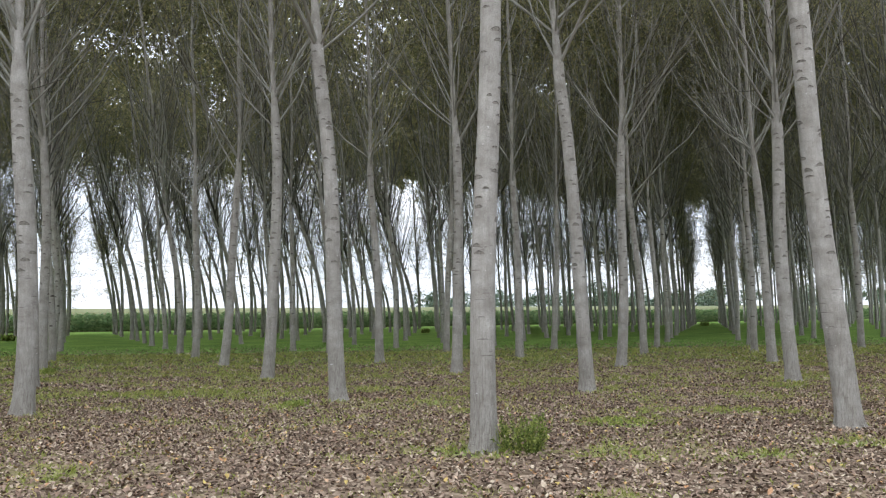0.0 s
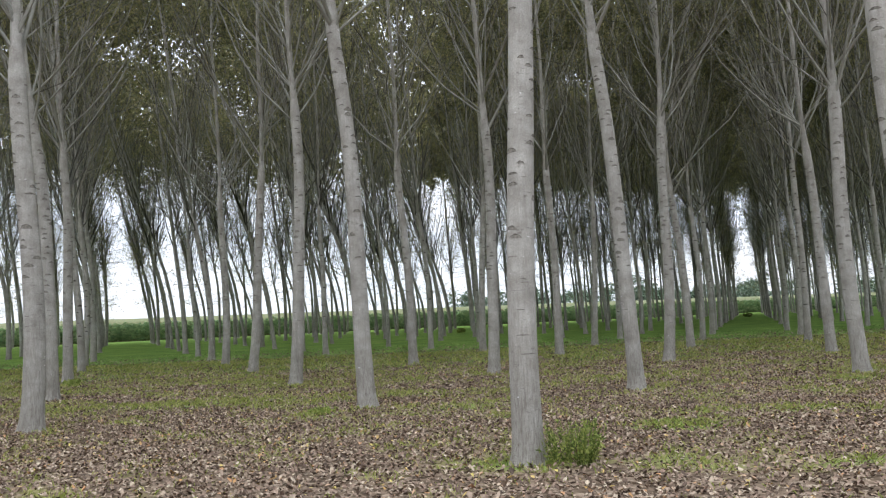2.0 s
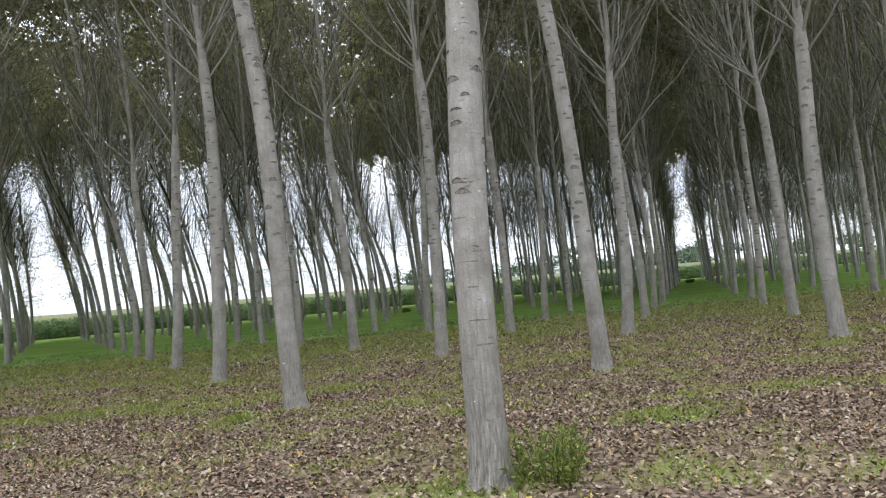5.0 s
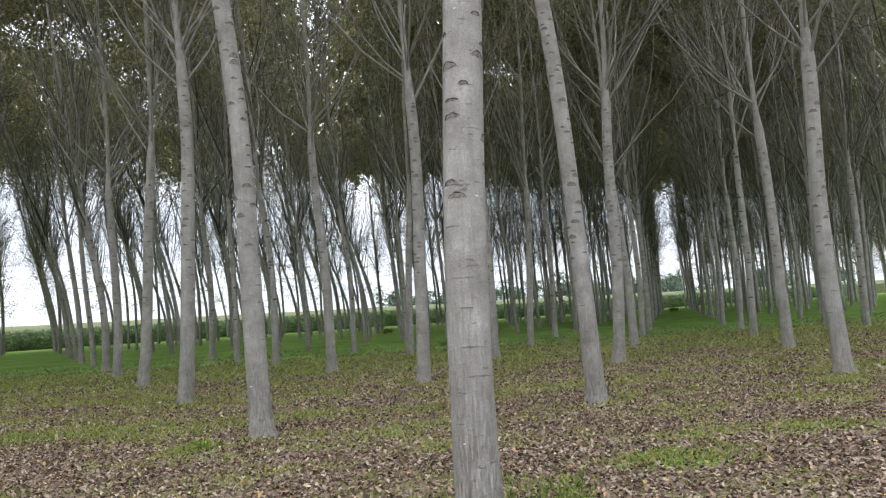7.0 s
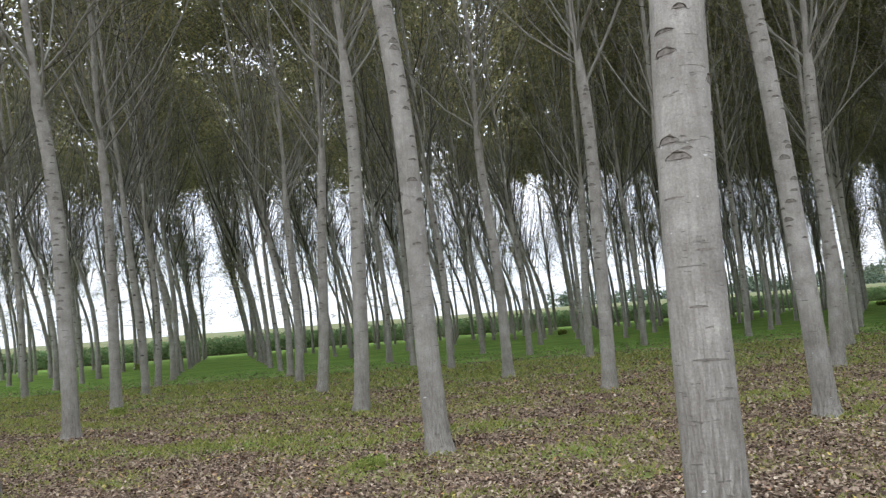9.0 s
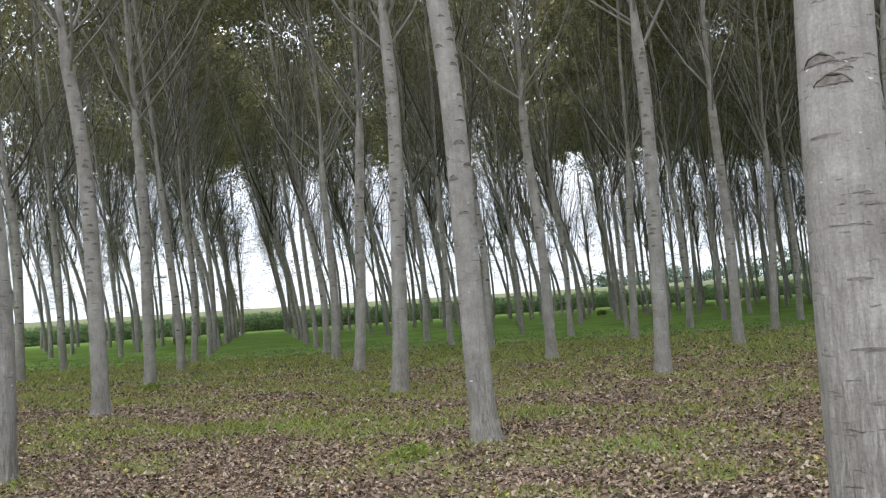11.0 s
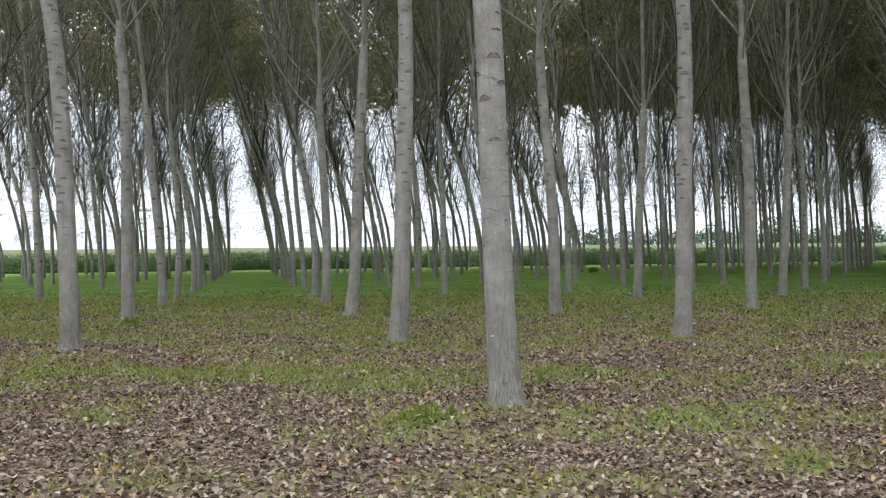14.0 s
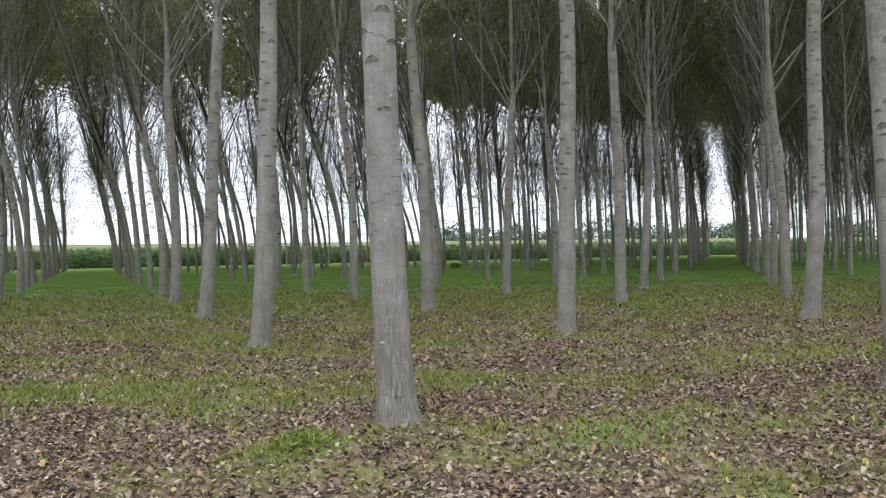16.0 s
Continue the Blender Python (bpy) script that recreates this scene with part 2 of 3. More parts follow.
# ---- mesh helpers ----
def mesh_of(name, verts, faces, mat, smooth=True, slots=None):
    me = bpy.data.meshes.new(name)
    me.from_pydata(np.asarray(verts).tolist(), [], faces if isinstance(faces, list) else faces.tolist())
    for one in mat if isinstance(mat, tuple) else (mat,):
        me.materials.append(one)
    if slots is not None:
        me.polygons.foreach_set("material_index", slots.astype(np.int32))
    if smooth:
        me.shade_smooth()
    return me


def part(name, me, parent, label=""):
    ob = new(name, me)
    ob.parent = parent
    return tagged(ob, label)


def unit(v):
    return v / np.maximum(np.linalg.norm(v, axis=-1, keepdims=True), 1e-9)


def tubes(paths, radii, sides):
    """Round stems along many paths (N, S, 3) with radii (N, S): points and quads."""
    n, s, _ = paths.shape
    t = unit(np.gradient(paths, axis=1))
    ref = np.where(np.abs(t[..., :1]) < 0.9, np.array([1.0, 0, 0]), np.array([0, 1.0, 0]))
    u = unit(np.cross(t, ref))
    v = np.cross(t, u)
    a = np.arange(sides) * 2 * np.pi / sides
    ring = paths[:, :, None] + radii[:, :, None, None] * (np.cos(a)[:, None] * u[:, :, None] + np.sin(a)[:, None] * v[:, :, None])
    idx = np.arange(n * s * sides).reshape(n, s, sides)
    nxt = np.roll(idx, -1, axis=2)
    q = np.stack([idx[:, :-1], nxt[:, :-1], nxt[:, 1:], idx[:, 1:]], -1).reshape(-1, 4)
    return ring.reshape(-1, 3), q


def joined(pieces):
    vs, fs, k = [], [], 0
    for v, f in pieces:
        vs.append(v)
        fs.append(f + k)
        k += len(v)
    return np.concatenate(vs), np.concatenate(fs)


def grow(rng, start, way, length, steps, lift, wander):
    """Paths that leave start along way and bend upwards: (N, steps + 1, 3)."""
    pts, d = [start], way
    for i in range(steps):
        d = unit(d + np.array([0, 0, 1.0]) * lift[:, None] + rng.normal(0, wander, d.shape))
        pts.append(pts[-1] + d * (length / steps)[:, None])
    return np.stack(pts, 1)


def along(rng, paths, low, high, count):
    """count points on each path, between two shares of its length, with the direction there."""
    n, s, _ = paths.shape
    f = rng.uniform(low, high, (n, count)) * (s - 1)
    i = np.minimum(f.astype(int), s - 2)
    k = (f - i)[..., None]
    rows = np.arange(n)[:, None]
    a, b = paths[rows, i], paths[rows, i + 1]
    return (a + (b - a) * k).reshape(-1, 3), unit(b - a).reshape(-1, 3), f.reshape(-1) / (s - 1)


def blades(rng, at, way, length, width, sag=0.0):
    """Flat diamond leaves: four points each."""
    n = len(at)
    side = unit(np.cross(way, rng.normal(0, 1, (n, 3))))
    tip = at + way * length[:, None] - np.array([0, 0, 1.0]) * (sag * length)[:, None]
    mid = (at + tip) / 2 + np.array([0, 0, 1.0]) * (0.15 * sag * length)[:, None]
    v = np.stack([at, mid + side * width[:, None] / 2, tip, mid - side * width[:, None] / 2], 1)
    return v.reshape(-1, 3), np.arange(4 * n).reshape(n, 4)


# ---- the poplars ----
def scar_patch(skin, h, az, wide, lift, proud):
    """The healed face of a pruned branch: level below, arched above, wrapped round the stem."""
    s = np.linspace(-1, 1, 7)
    a = az + s * wide / 0.29
    low = skin(h - 0.08 * lift * (1 - s * s), a, proud * (1 - s * s) - 0.001)
    high = skin(h + lift * (1 - np.abs(s) ** 2.0) + 0.004, a, proud * (1 - s * s) - 0.001)
    i = np.arange(6)
    return np.concatenate([low, high]), np.stack([i, i + 1, i + 8, i + 7], -1)


def poplar(seed, lean, bow, lean_y, girth, fork, height, grade, leafy=8.5, drift=0.45, sprays=0, shade=1.0):
    """One plantation poplar with a pruned stem: its trunk curve and the meshes of trunk, branches and crown."""
    near = grade == "near"
    rng = np.random.default_rng(seed)
    ph = rng.uniform(0, 6.28, 4)

    def axis(h):
        h = np.asarray(h, float)
        k = np.minimum(h, 6.5)
        x = lean * k + bow * k * k + np.maximum(h - 6.5, 0) * (lean + 13 * bow) * drift
        x = x + 0.035 * (np.sin(0.9 * h + ph[0]) - np.sin(ph[0]))
        y = lean_y * h + 0.045 * (np.sin(0.8 * h + ph[1]) - np.sin(ph[1]))
        return np.stack([x, y, h], -1)

    def girth_at(h):
        h = np.asarray(h, float)
        r = girth * np.maximum(1 - h / (height + 2.5), 0.02) ** 0.85
        r = r * (1 + 0.30 * np.exp(-h / 0.13) + 0.07 * np.exp(-h / 0.8))
        slim = {"near": 0.62, "mid": 0.72, "far": 0.88, "edge": 0.88, "screen": 0.85}[grade]
        return np.where(h > fork, r * np.maximum(slim, 1 - (h - fork) * 0.5) * 0.92, r)

    hs = np.concatenate([[-0.12, 0.0, 0.06, 0.14, 0.28, 0.5], np.arange(0.8, fork - 0.1, 0.3 if near else 0.8 if grade == "mid" else 1.2), [fork, fork + 0.3, fork + 0.8], np.linspace(fork + 1.6, height, 9)])
    sides = 20 if near else 8 if grade == "mid" else 6
    v, q = tubes(axis(hs)[None], girth_at(hs)[None], sides)

    def swell(ang, h):
        if not near:
            return np.ones_like(ang)
        return 1 + 0.03 * np.sin(3 * ang + 1.3 * h + ph[2]) + 0.02 * np.sin(7 * ang + ph[3]) + 0.10 * np.exp(-np.maximum(h, 0) / 0.2) * np.sin(5 * ang + ph[2])

    def skin(h, ang, proud):
        """Points of the bark at a height and an azimuth, a little proud of it."""
        r = girth_at(h) * swell(ang, h) + proud
        return axis(h) + np.stack([np.cos(ang) * r, np.sin(ang) * r, np.zeros_like(r)], -1)

    ax = np.repeat(axis(hs), sides, 0)
    out = v - ax
    v = ax + out * swell(np.arctan2(out[:, 1], out[:, 0]), np.repeat(hs, sides))[:, None]
    trunk = mesh_of("trunk", v, q, BARK)
    # the pruned branches' scars of a farther tree, in one mesh
    scars = None
    if grade == "mid":
        h = np.cumsum(rng.uniform(0.09, 0.24, 46)) + 1.2
        h = h[h < fork]
        scars = mesh_of("scarring", *joined([scar_patch(skin, a, b, w, w * k, 0.006) for a, b, w, k in zip(h, rng.uniform(0, 6.28, len(h)), rng.uniform(0.10, 0.22, len(h)), rng.uniform(0.18, 0.4, len(h)))]), SCAR)

    # limbs: a whorl at the pruning height, then one after another up the stem
    nl = {"near": 32, "mid": 38, "far": 36, "edge": 28, "screen": 10}[grade]
    low_limbs = 6 if grade in ("near", "mid") else 9
    h0 = np.concatenate([fork + rng.uniform(-0.45, 0.9, 6), fork + rng.uniform(-1.2, 3.0, low_limbs - 6), fork + 0.5 + (height * 0.88 - fork - 0.5) * rng.random(nl - low_limbs) ** (1.4 if near else 1.3 if grade == "mid" else 1.15)])
    az = rng.uniform(0, 6.28, nl) + np.arange(nl) * 2.4
    spread = np.radians(rng.uniform(28, 58, nl) if near else rng.uniform(20, 46, nl) if grade == "mid" else rng.uniform(9, 28, nl))
    rel = (h0 - fork) / (height - fork)
    spread = np.where((rel > 0.42) & (not near), np.radians(rng.uniform(45, 80, nl)), spread)
    way = np.stack([np.cos(az) * np.sin(spread), np.sin(az) * np.sin(spread), np.cos(spread)], -1)
    length = (1 - 0.5 * rel) * rng.uniform(4.2, 8.4, nl)
    lift = rng.uniform(0.12, 0.30, nl) if grade in ("near", "mid") else np.full(nl, 0.13)
    limb = grow(rng, axis(h0), way, length, 6, lift if near else np.where(rel > 0.42, 0.03, lift), 0.11)
    thick = (0.024 + 0.026 * rng.random(nl)) * (1 - 0.45 * rel) * {"near": 0.68, "mid": 0.86, "far": 1.1, "edge": 1.15, "screen": 0.6}[grade]
    thick[:6] += 0.003
    lr = thick[:, None] * np.linspace(1, 0.16, 7) ** 1.1
    per = {"near": 9, "mid": 8, "far": 7, "edge": 6, "screen": 2}[grade]
    sp, sd, sf = along(rng, limb, 0.10, 0.97, per)
    ns = len(sp)
    way = unit(sd + rng.normal(0, 0.5 if near else 0.36, (ns, 3)))
    sub = grow(rng, sp, way, rng.uniform(0.9, 2.8, ns) * (1.15 - 0.4 * sf), 2, np.full(ns, 0.16), 0.10)
    sr = np.full((ns, 1), {"near": 0.012, "mid": 0.014, "far": 0.019, "edge": 0.022, "screen": 0.02}[grade]) * np.linspace(1, 0.3, 3)
    tper = {"near": 4, "mid": 3, "far": 2, "edge": 2, "screen": 2}[grade]
    tp, td, tf = along(rng, sub, 0.2, 1.0, tper)
    nt = len(tp)
    way = unit(td + rng.normal(0, 0.45, (nt, 3)))
    twig = grow(rng, tp, way, rng.uniform(0.3, 1.1, nt), 1, np.full(nt, 0.12), 0.05)
    tw = unit(np.cross(twig[:, 1] - twig[:, 0], rng.normal(0, 1, (nt, 3)))) * {"near": 0.005, "mid": 0.0065, "far": 0.009, "edge": 0.012, "screen": 0.01}[grade]
    ribbon = np.stack([twig[:, 0] - tw, twig[:, 0] + tw, twig[:, 1] + tw * 0.4, twig[:, 1] - tw * 0.4], 1)

    # thin leafy shoots low on the stems, thickest where the trees face the open field
    shoot = None
    if sprays:
        h = 3.0 + 10.0 * rng.random(sprays) ** 0.7
        a = rng.uniform(0, 6.28, sprays)
        shoot = grow(rng, axis(h), np.stack([np.cos(a), np.sin(a), rng.uniform(-0.1, 1.1, sprays)], -1), rng.uniform(1.0, 3.6, sprays), 3, np.full(sprays, 0.02), 0.22)

    def wood(i, j):
        rq = np.arange(4 * (j - i) * per * tper).reshape(-1, 4)
        pieces = [tubes(limb[i:j], lr[i:j], 6 if near else 4 if grade == "mid" else 3), tubes(sub[i * per:j * per], sr[i * per:j * per], 3 if grade in ("near", "mid") else 2), (ribbon[i * per * tper:j * per * tper].reshape(-1, 3), rq)]
        if shoot is not None:
            pieces.append(tubes(shoot, np.full((sprays, 1), 0.014) * np.linspace(1, 0.4, 4), 2))
        thin = np.arange(sum(len(q) for v, q in pieces)) >= len(pieces[0][1])
        return (*joined(pieces), (BRANCH, TWIG)), thin

    def wood_mesh(name, i, j, smooth):
        data, thin = wood(i, j)
        return mesh_of(name, *data, smooth, thin)

    if near:
        branches = [wood_mesh("limb", i, i + 1, True) for i in range(nl)]
    else:
        branches = [wood_mesh("branchwork", 0, nl, False)]

    # leaves along the twigs, few on the low limbs and many towards the top
    lp, ld, lf = along(rng, twig, 0.0, 1.25, {"near": 9, "mid": 13, "far": 15, "edge": 8, "screen": 8}[grade])
    top = {"near": 21.0, "mid": 20.0, "far": 20.0, "edge": 19.0, "screen": 30.0}[grade]
    # leaves high up, mostly out of sight, are oversized to block light from above
    high_up = np.where(lp[:, 2] > top + 3.5, {"mid": 2.4, "far": 3.1, "edge": 4.0}.get(grade, 2.0) * shade, np.where(lp[:, 2] > top, 1.25, 1.0))
    keep = rng.random(len(lp)) < np.where(lp[:, 2] > top, 0.95, np.maximum(np.clip((lp[:, 2] - leafy) / {"near": 6.0, "mid": 7.0}.get(grade, 10.0), 0, 1.0) ** 1.7, np.clip((lp[:, 2] - 4.0) / 20.0, 0, 1) * {"far": 0.22, "edge": 0.28, "mid": 0.16}.get(grade, 0.12)))
    high_up = high_up[keep]
    lp, ld = lp[keep], ld[keep]
    if sprays:
        p, d, f = along(rng, shoot, 0.25, 1.08, 18)
        lp, ld, high_up = np.concatenate([lp, p + rng.normal(0, 0.07, p.shape)]), np.concatenate([ld, d]), np.concatenate([high_up, np.full(len(p), 0.9)])
    n = len(lp)
    way = unit(ld * 0.5 + rng.normal(0, 0.7, (n, 3)) + np.array([0, 0, -0.35]))
    low, high = {"near": (0.07, 0.12), "mid": (0.09, 0.145), "far": (0.13, 0.19), "edge": (0.17, 0.24), "screen": (0.65, 0.9)}[grade]
    size = rng.uniform(low, high, n) * high_up * np.clip(0.62 + (lp[:, 2] - leafy - 2) * 0.08, 0.62, 1.0)
    loose = {"near": 0.10, "mid": 0.34, "far": 0.40, "edge": 0.36, "screen": 0.6}[grade] * np.where(high_up > 1, 1.9, np.where(lp[:, 2] < leafy + 2, 0.4, 1.0))
    cv, cq = blades(rng, lp + rng.normal(0, 1, (n, 3)) * loose[:, None], way, size, size, 0.2)
    crown = mesh_of("crown", cv, cq, CROWN, False)
    return skin, scars, trunk, branches, crown


def plant(x, y, scars, meshes, label, turn=0.0, scale=1.0):
    tree = new("poplar_tree")
    tree.matrix_basis = pose(x, y, 0, 0, 0, turn) @ Matrix.Diagonal((scale, scale, scale, 1))
    tagged(tree, label, "tree", "poplar plantation")
    trunk = part("trunk", meshes[0], tree)
    if scars:
        tagged(part("scarring", scars, trunk), kind="stuff")
    for me in meshes[1]:
        limb = part(me.name.split(".")[0], me, tree)
        if len(meshes[1]) == 1:
            tagged(limb, kind="stuff")
    part("crown", meshes[2], tree)
    return tree, trunk


def scar_mesh(skin, h, az, wide, lift, fine):
    """A branch scar: a grey patch under an arched brow, closed by a dark level line."""
    s = np.linspace(-1, 1, 9 if fine else 7)
    half = wide / 0.29

    def ridge(rise, thick, reach):
        z = h + rise * (1 - np.abs(s) ** 2.1) + 0.08 * lift * np.sin(9 * s + 40 * h) - 0.1 * lift * s * math.sin(31 * h)
        return tubes(skin(z, az + s * half * reach, 0.001)[None], (thick * (1 - 0.8 * np.abs(s) ** 1.5) * (0.75 + 0.45 * np.sin(6 * s + 53 * h)))[None], 5 if fine else 4)

    lines = [ridge(lift, 0.0070, 1.0), ridge(0.0, 0.0026, 1.0)]
    patch = scar_patch(skin, h, az, wide, lift, 0.003)
    if lift < 0.015:
        return mesh_of("branch_scar", *patch, HEALED)
    dark = joined(lines)
    slots = np.arange(len(dark[1]) + len(patch[1])) >= len(dark[1])
    return mesh_of("branch_scar", *joined([dark, patch]), (SCAR, HEALED), True, slots)


ORIGIN, STEP_U, STEP_V = np.array([1.340, 8.789]), np.array([2.802, 6.792]), np.array([-2.252, 5.544])
placed = {}


def near_poplar(m, n, x, y, lean, bow, girth=0.150, fork=6.3, height=27.0, scars=0, lean_y=0.0, label="pale grey poplar trunk ringed with dark branch scars"):
    placed[(m, n)] = (x, y)
    # bigger top leaves behind the front row, to dim what stands below
    made = poplar(1000 + 37 * m + n, lean, bow, lean_y, girth, fork, height, "near", shade=1.5 if y > 17 else 1.0)
    tree, trunk = plant(x, y, None, made[2:], label)
    rng = np.random.default_rng(500 + 37 * m + n)
    h = 1.1
    while scars and h < fork - 0.1:
        az = -math.pi / 2 + rng.uniform(-1.75, 1.75)
        eye = h > 2.2 and rng.random() < 0.6
        wide = rng.uniform(0.12, 0.19) if eye else rng.uniform(0.07, 0.17)
        part("branch_scar", scar_mesh(made[0], h, az, wide, wide * rng.uniform(0.17, 0.36) if eye else rng.uniform(0.016, 0.028) if h > 2.2 else rng.uniform(0.005, 0.013), scars > 20), trunk)
        h += rng.uniform(0.07, 0.17) * (1.0 if h > 2.2 else 1.7) * (1.0 if scars > 15 else 1.4)
    return tree


near_poplar(0, 0, 1.28, 8.77, 0.023, 0.0003, 0.150, 6.8, scars=34, label="smooth pale poplar trunk with dark eye-shaped scars beside weeds")
near_poplar(0, 1, -0.83, 14.46, -0.026, -0.0052, 0.152, 7.0, scars=34)
near_poplar(1, 0, 4.14, 15.48, -0.003, -0.0093, 0.145, 6.8, scars=26, label="pale poplar trunk that bows over towards its forked crown")
near_poplar(1, -1, 6.37, 10.02, -0.040, -0.0042, 0.160, 6.9, scars=30, label="thick pale poplar trunk leaning away from the open lane")
near_poplar(-1, 2, -5.88, 13.07, 0.018, -0.0091, 0.160, 5.7, scars=26)
near_poplar(-1, 3, -8.29, 18.6, 0.028, -0.0165, 0.150, 6.6, scars=18)
near_poplar(-1, 4, -10.54, 24.14, 0.058, -0.0118, 0.145, 6.7, scars=14)
near_poplar(0, 2, -3.03, 19.92, 0.113, -0.0141, 0.150, 6.8, scars=22)
near_poplar(0, 3, -5.36, 25.44, 0.118, -0.0084, 0.145, 6.3, scars=14)
near_poplar(0, 4, -7.7, 30.93, 0.044, -0.0088, 0.145, 6.3, scars=10)
near_poplar(1, 1, 1.89, 21.05, 0.083, -0.0114, 0.148, 6.5, scars=22)
near_poplar(1, 2, -0.33, 26.55, -0.040, -0.0009, 0.145, 6.6, scars=14)
near_poplar(2, -1, 9.21, 16.92, -0.010, -0.0007, 0.155, 5.8, scars=22)
near_poplar(2, 0, 6.9, 22.46, 0.034, -0.0005, 0.150, 6.6, scars=18)
near_poplar(2, 1, 4.73, 27.93, -0.017, -0.0008, 0.145, 6.6, scars=14)
near_poplar(2, 2, 2.4, 33.4, 0.050, -0.0011, 0.140, 6.0, scars=8)
near_poplar(3, -1, 12.06, 23.63, -0.008, -0.0054, 0.145, 6.0, scars=14)
near_poplar(3, 0, 9.77, 29.25, -0.038, -0.0032, 0.140, 6.0, scars=10)
near_poplar(3, 1, 7.39, 34.73, 0.049, -0.0016, 0.140, 6.2, scars=8)
placed[(-1, 1)] = None
near_poplar(2, -2, *(ORIGIN + 2 * STEP_U - 2 * STEP_V), -0.03, -0.003, 0.150, 6.4)

# the plantation beyond: kinds that differ in bend, girth and height, set out on the same grid; the screen kind is added
# out of view to block light
rng = np.random.default_rng(7)


def kinds_of(grade, count, seed, leafy, fork, sprays=0, bend=1.0, drift=0.65):
    made = []
    for i in range(count):
        lean, bow = rng.normal(0.0, 0.045) * (0.5 + 0.5 * bend), rng.normal(-0.0105, 0.006) * bend
        # straight kinds get larger top leaves, to block more light on the right
        made.append(poplar(seed + i, lean, bow, rng.normal(0, 0.02), rng.uniform(0.125, 0.155) + {"far": 0.005, "edge": 0.015}.get(grade, 0.0), rng.uniform(*fork), rng.uniform(26.0, 29.5), grade, leafy + rng.uniform(-3.0, 2.5), drift, sprays, 0.86 if bend >= 1 else 1.2)[1:])
    return made


KINDS = {"mid": kinds_of("mid", 8, 40, 14.0, (5.9, 7.0)), "mid_straight": kinds_of("mid", 6, 50, 14.0, (5.9, 7.0), 0, 0.3),
         "far": kinds_of("far", 8, 60, 14.5, (6.0, 8.0), 26, 1.5, 0.95), "far_straight": kinds_of("far", 6, 70, 14.5, (6.0, 8.0), 26, 0.4),
         "edge": kinds_of("edge", 5, 80, 14.5, (6.0, 8.5), 48, 1.5, 0.95), "edge_straight": kinds_of("edge", 4, 86, 14.5, (6.5, 9.0), 48, 0.4), "screen": kinds_of("screen", 5, 90, 8.0, (6.0, 7.5))}


def plantation_end(x):
    return 0.40 * x + 115.0


beyond = {"trunks": [], "limbs": [], "crowns": []}
LABELS = ("slender grey poplar in a planted row, branching high up", "pale poplar stem bending over under its thin crown", "straight grey poplar of the plantation with bare lower trunk")
for m in range(-22, 32):
    for n in range(-22, 32):
        row = m + n
        if (m, n) in placed or not (0 <= row <= 24 or -8 <= row <= -5):
            continue
        x, y = ORIGIN + m * STEP_U + n * STEP_V + rng.normal(0, 0.13, 2)
        if y > plantation_end(x):
            continue
        side = math.degrees(math.atan2(x - 0.3, y + 6.0))
        if row >= 0 and not -46 < side < 44 and (abs(x) > 62 or y > 75) or row < 0 and not -26 < x < 58:
            continue
        # screen trees are never in view; the rows behind the camera are made up
        out_of_view = row < 0 or not -37 < side < 35
        kind = "screen" if out_of_view else "edge" if y > plantation_end(x) - 17 else "mid" if y < 46 else "far"
        if kind != "screen" and x > (7 if y < 46 else 3):
            kind += "_straight"
        i = int(rng.integers(len(KINDS[kind])))
        if kind.split("_")[0] in ("screen", "edge"):
            me = KINDS[kind][i][1:]
            a = radians(rng.uniform(-22, 22))
            turn = np.array([[math.cos(a), math.sin(a), 0], [-math.sin(a), math.cos(a), 0], [0, 0, 1]])
            for key, mesh in (("trunks", me[0]), ("limbs", me[1][0]), ("crowns", me[2])):
                co = np.empty(3 * len(mesh.vertices), np.float32)
                mesh.vertices.foreach_get("co", co)
                fc = np.empty(len(mesh.loops), np.int32)
                mesh.loops.foreach_get("vertex_index", fc)
                beyond[key].append((co.reshape(-1, 3) @ turn + np.array([x, y, 0]), fc.reshape(-1, 4)))
            continue
        plant(x, y, KINDS[kind][i][0], KINDS[kind][i][1:], LABELS[i % 3], rng.uniform(-22, 22), rng.uniform(0.94, 1.06))


# the visible far rows, joined with the added trees that hold back sky light
stand = tagged(new("poplar_stand"), "far rows of grey poplars, and unseen rows added to screen light", "poplar plantation", kind="stuff")
# limbs take TWIG instead of BRANCH: their backlit darkness is put into the colour
for key, mat in (("trunks", BARK), ("limbs", TWIG), ("crowns", CROWN)):
    tagged(part(key, mesh_of(key, *joined(beyond[key]), mat, key == "trunks"), stand), kind="stuff")


# ---- ground ----
PATCHES = ((3.4, 10.92, 0.9, 0.45, 0.9), (-0.19, 10.17, 0.45, 0.35, 0.6), (8.47, 15.82, 0.6, 0.4, 0.7), (4.44, 8.19, 0.5, 0.3, 0.4), (5.63, 8.84, 0.4, 0.3, 0.5),
           (-1.55, 13.75, 0.5, 0.4, 0.6), (-4.6, 16.2, 3.2, 0.6, 0.6), (-0.4, 16.4, 2.2, 0.5, 0.45), (5.2, 12.0, 1.6, 0.5, 0.5), (-9.89, 22.9, 0.5, 0.4, 0.8), (-4.8, 21.4, 2.0, 0.4, 0.45), (1.4, 12.5, 0.4, 0.3, 0.5))


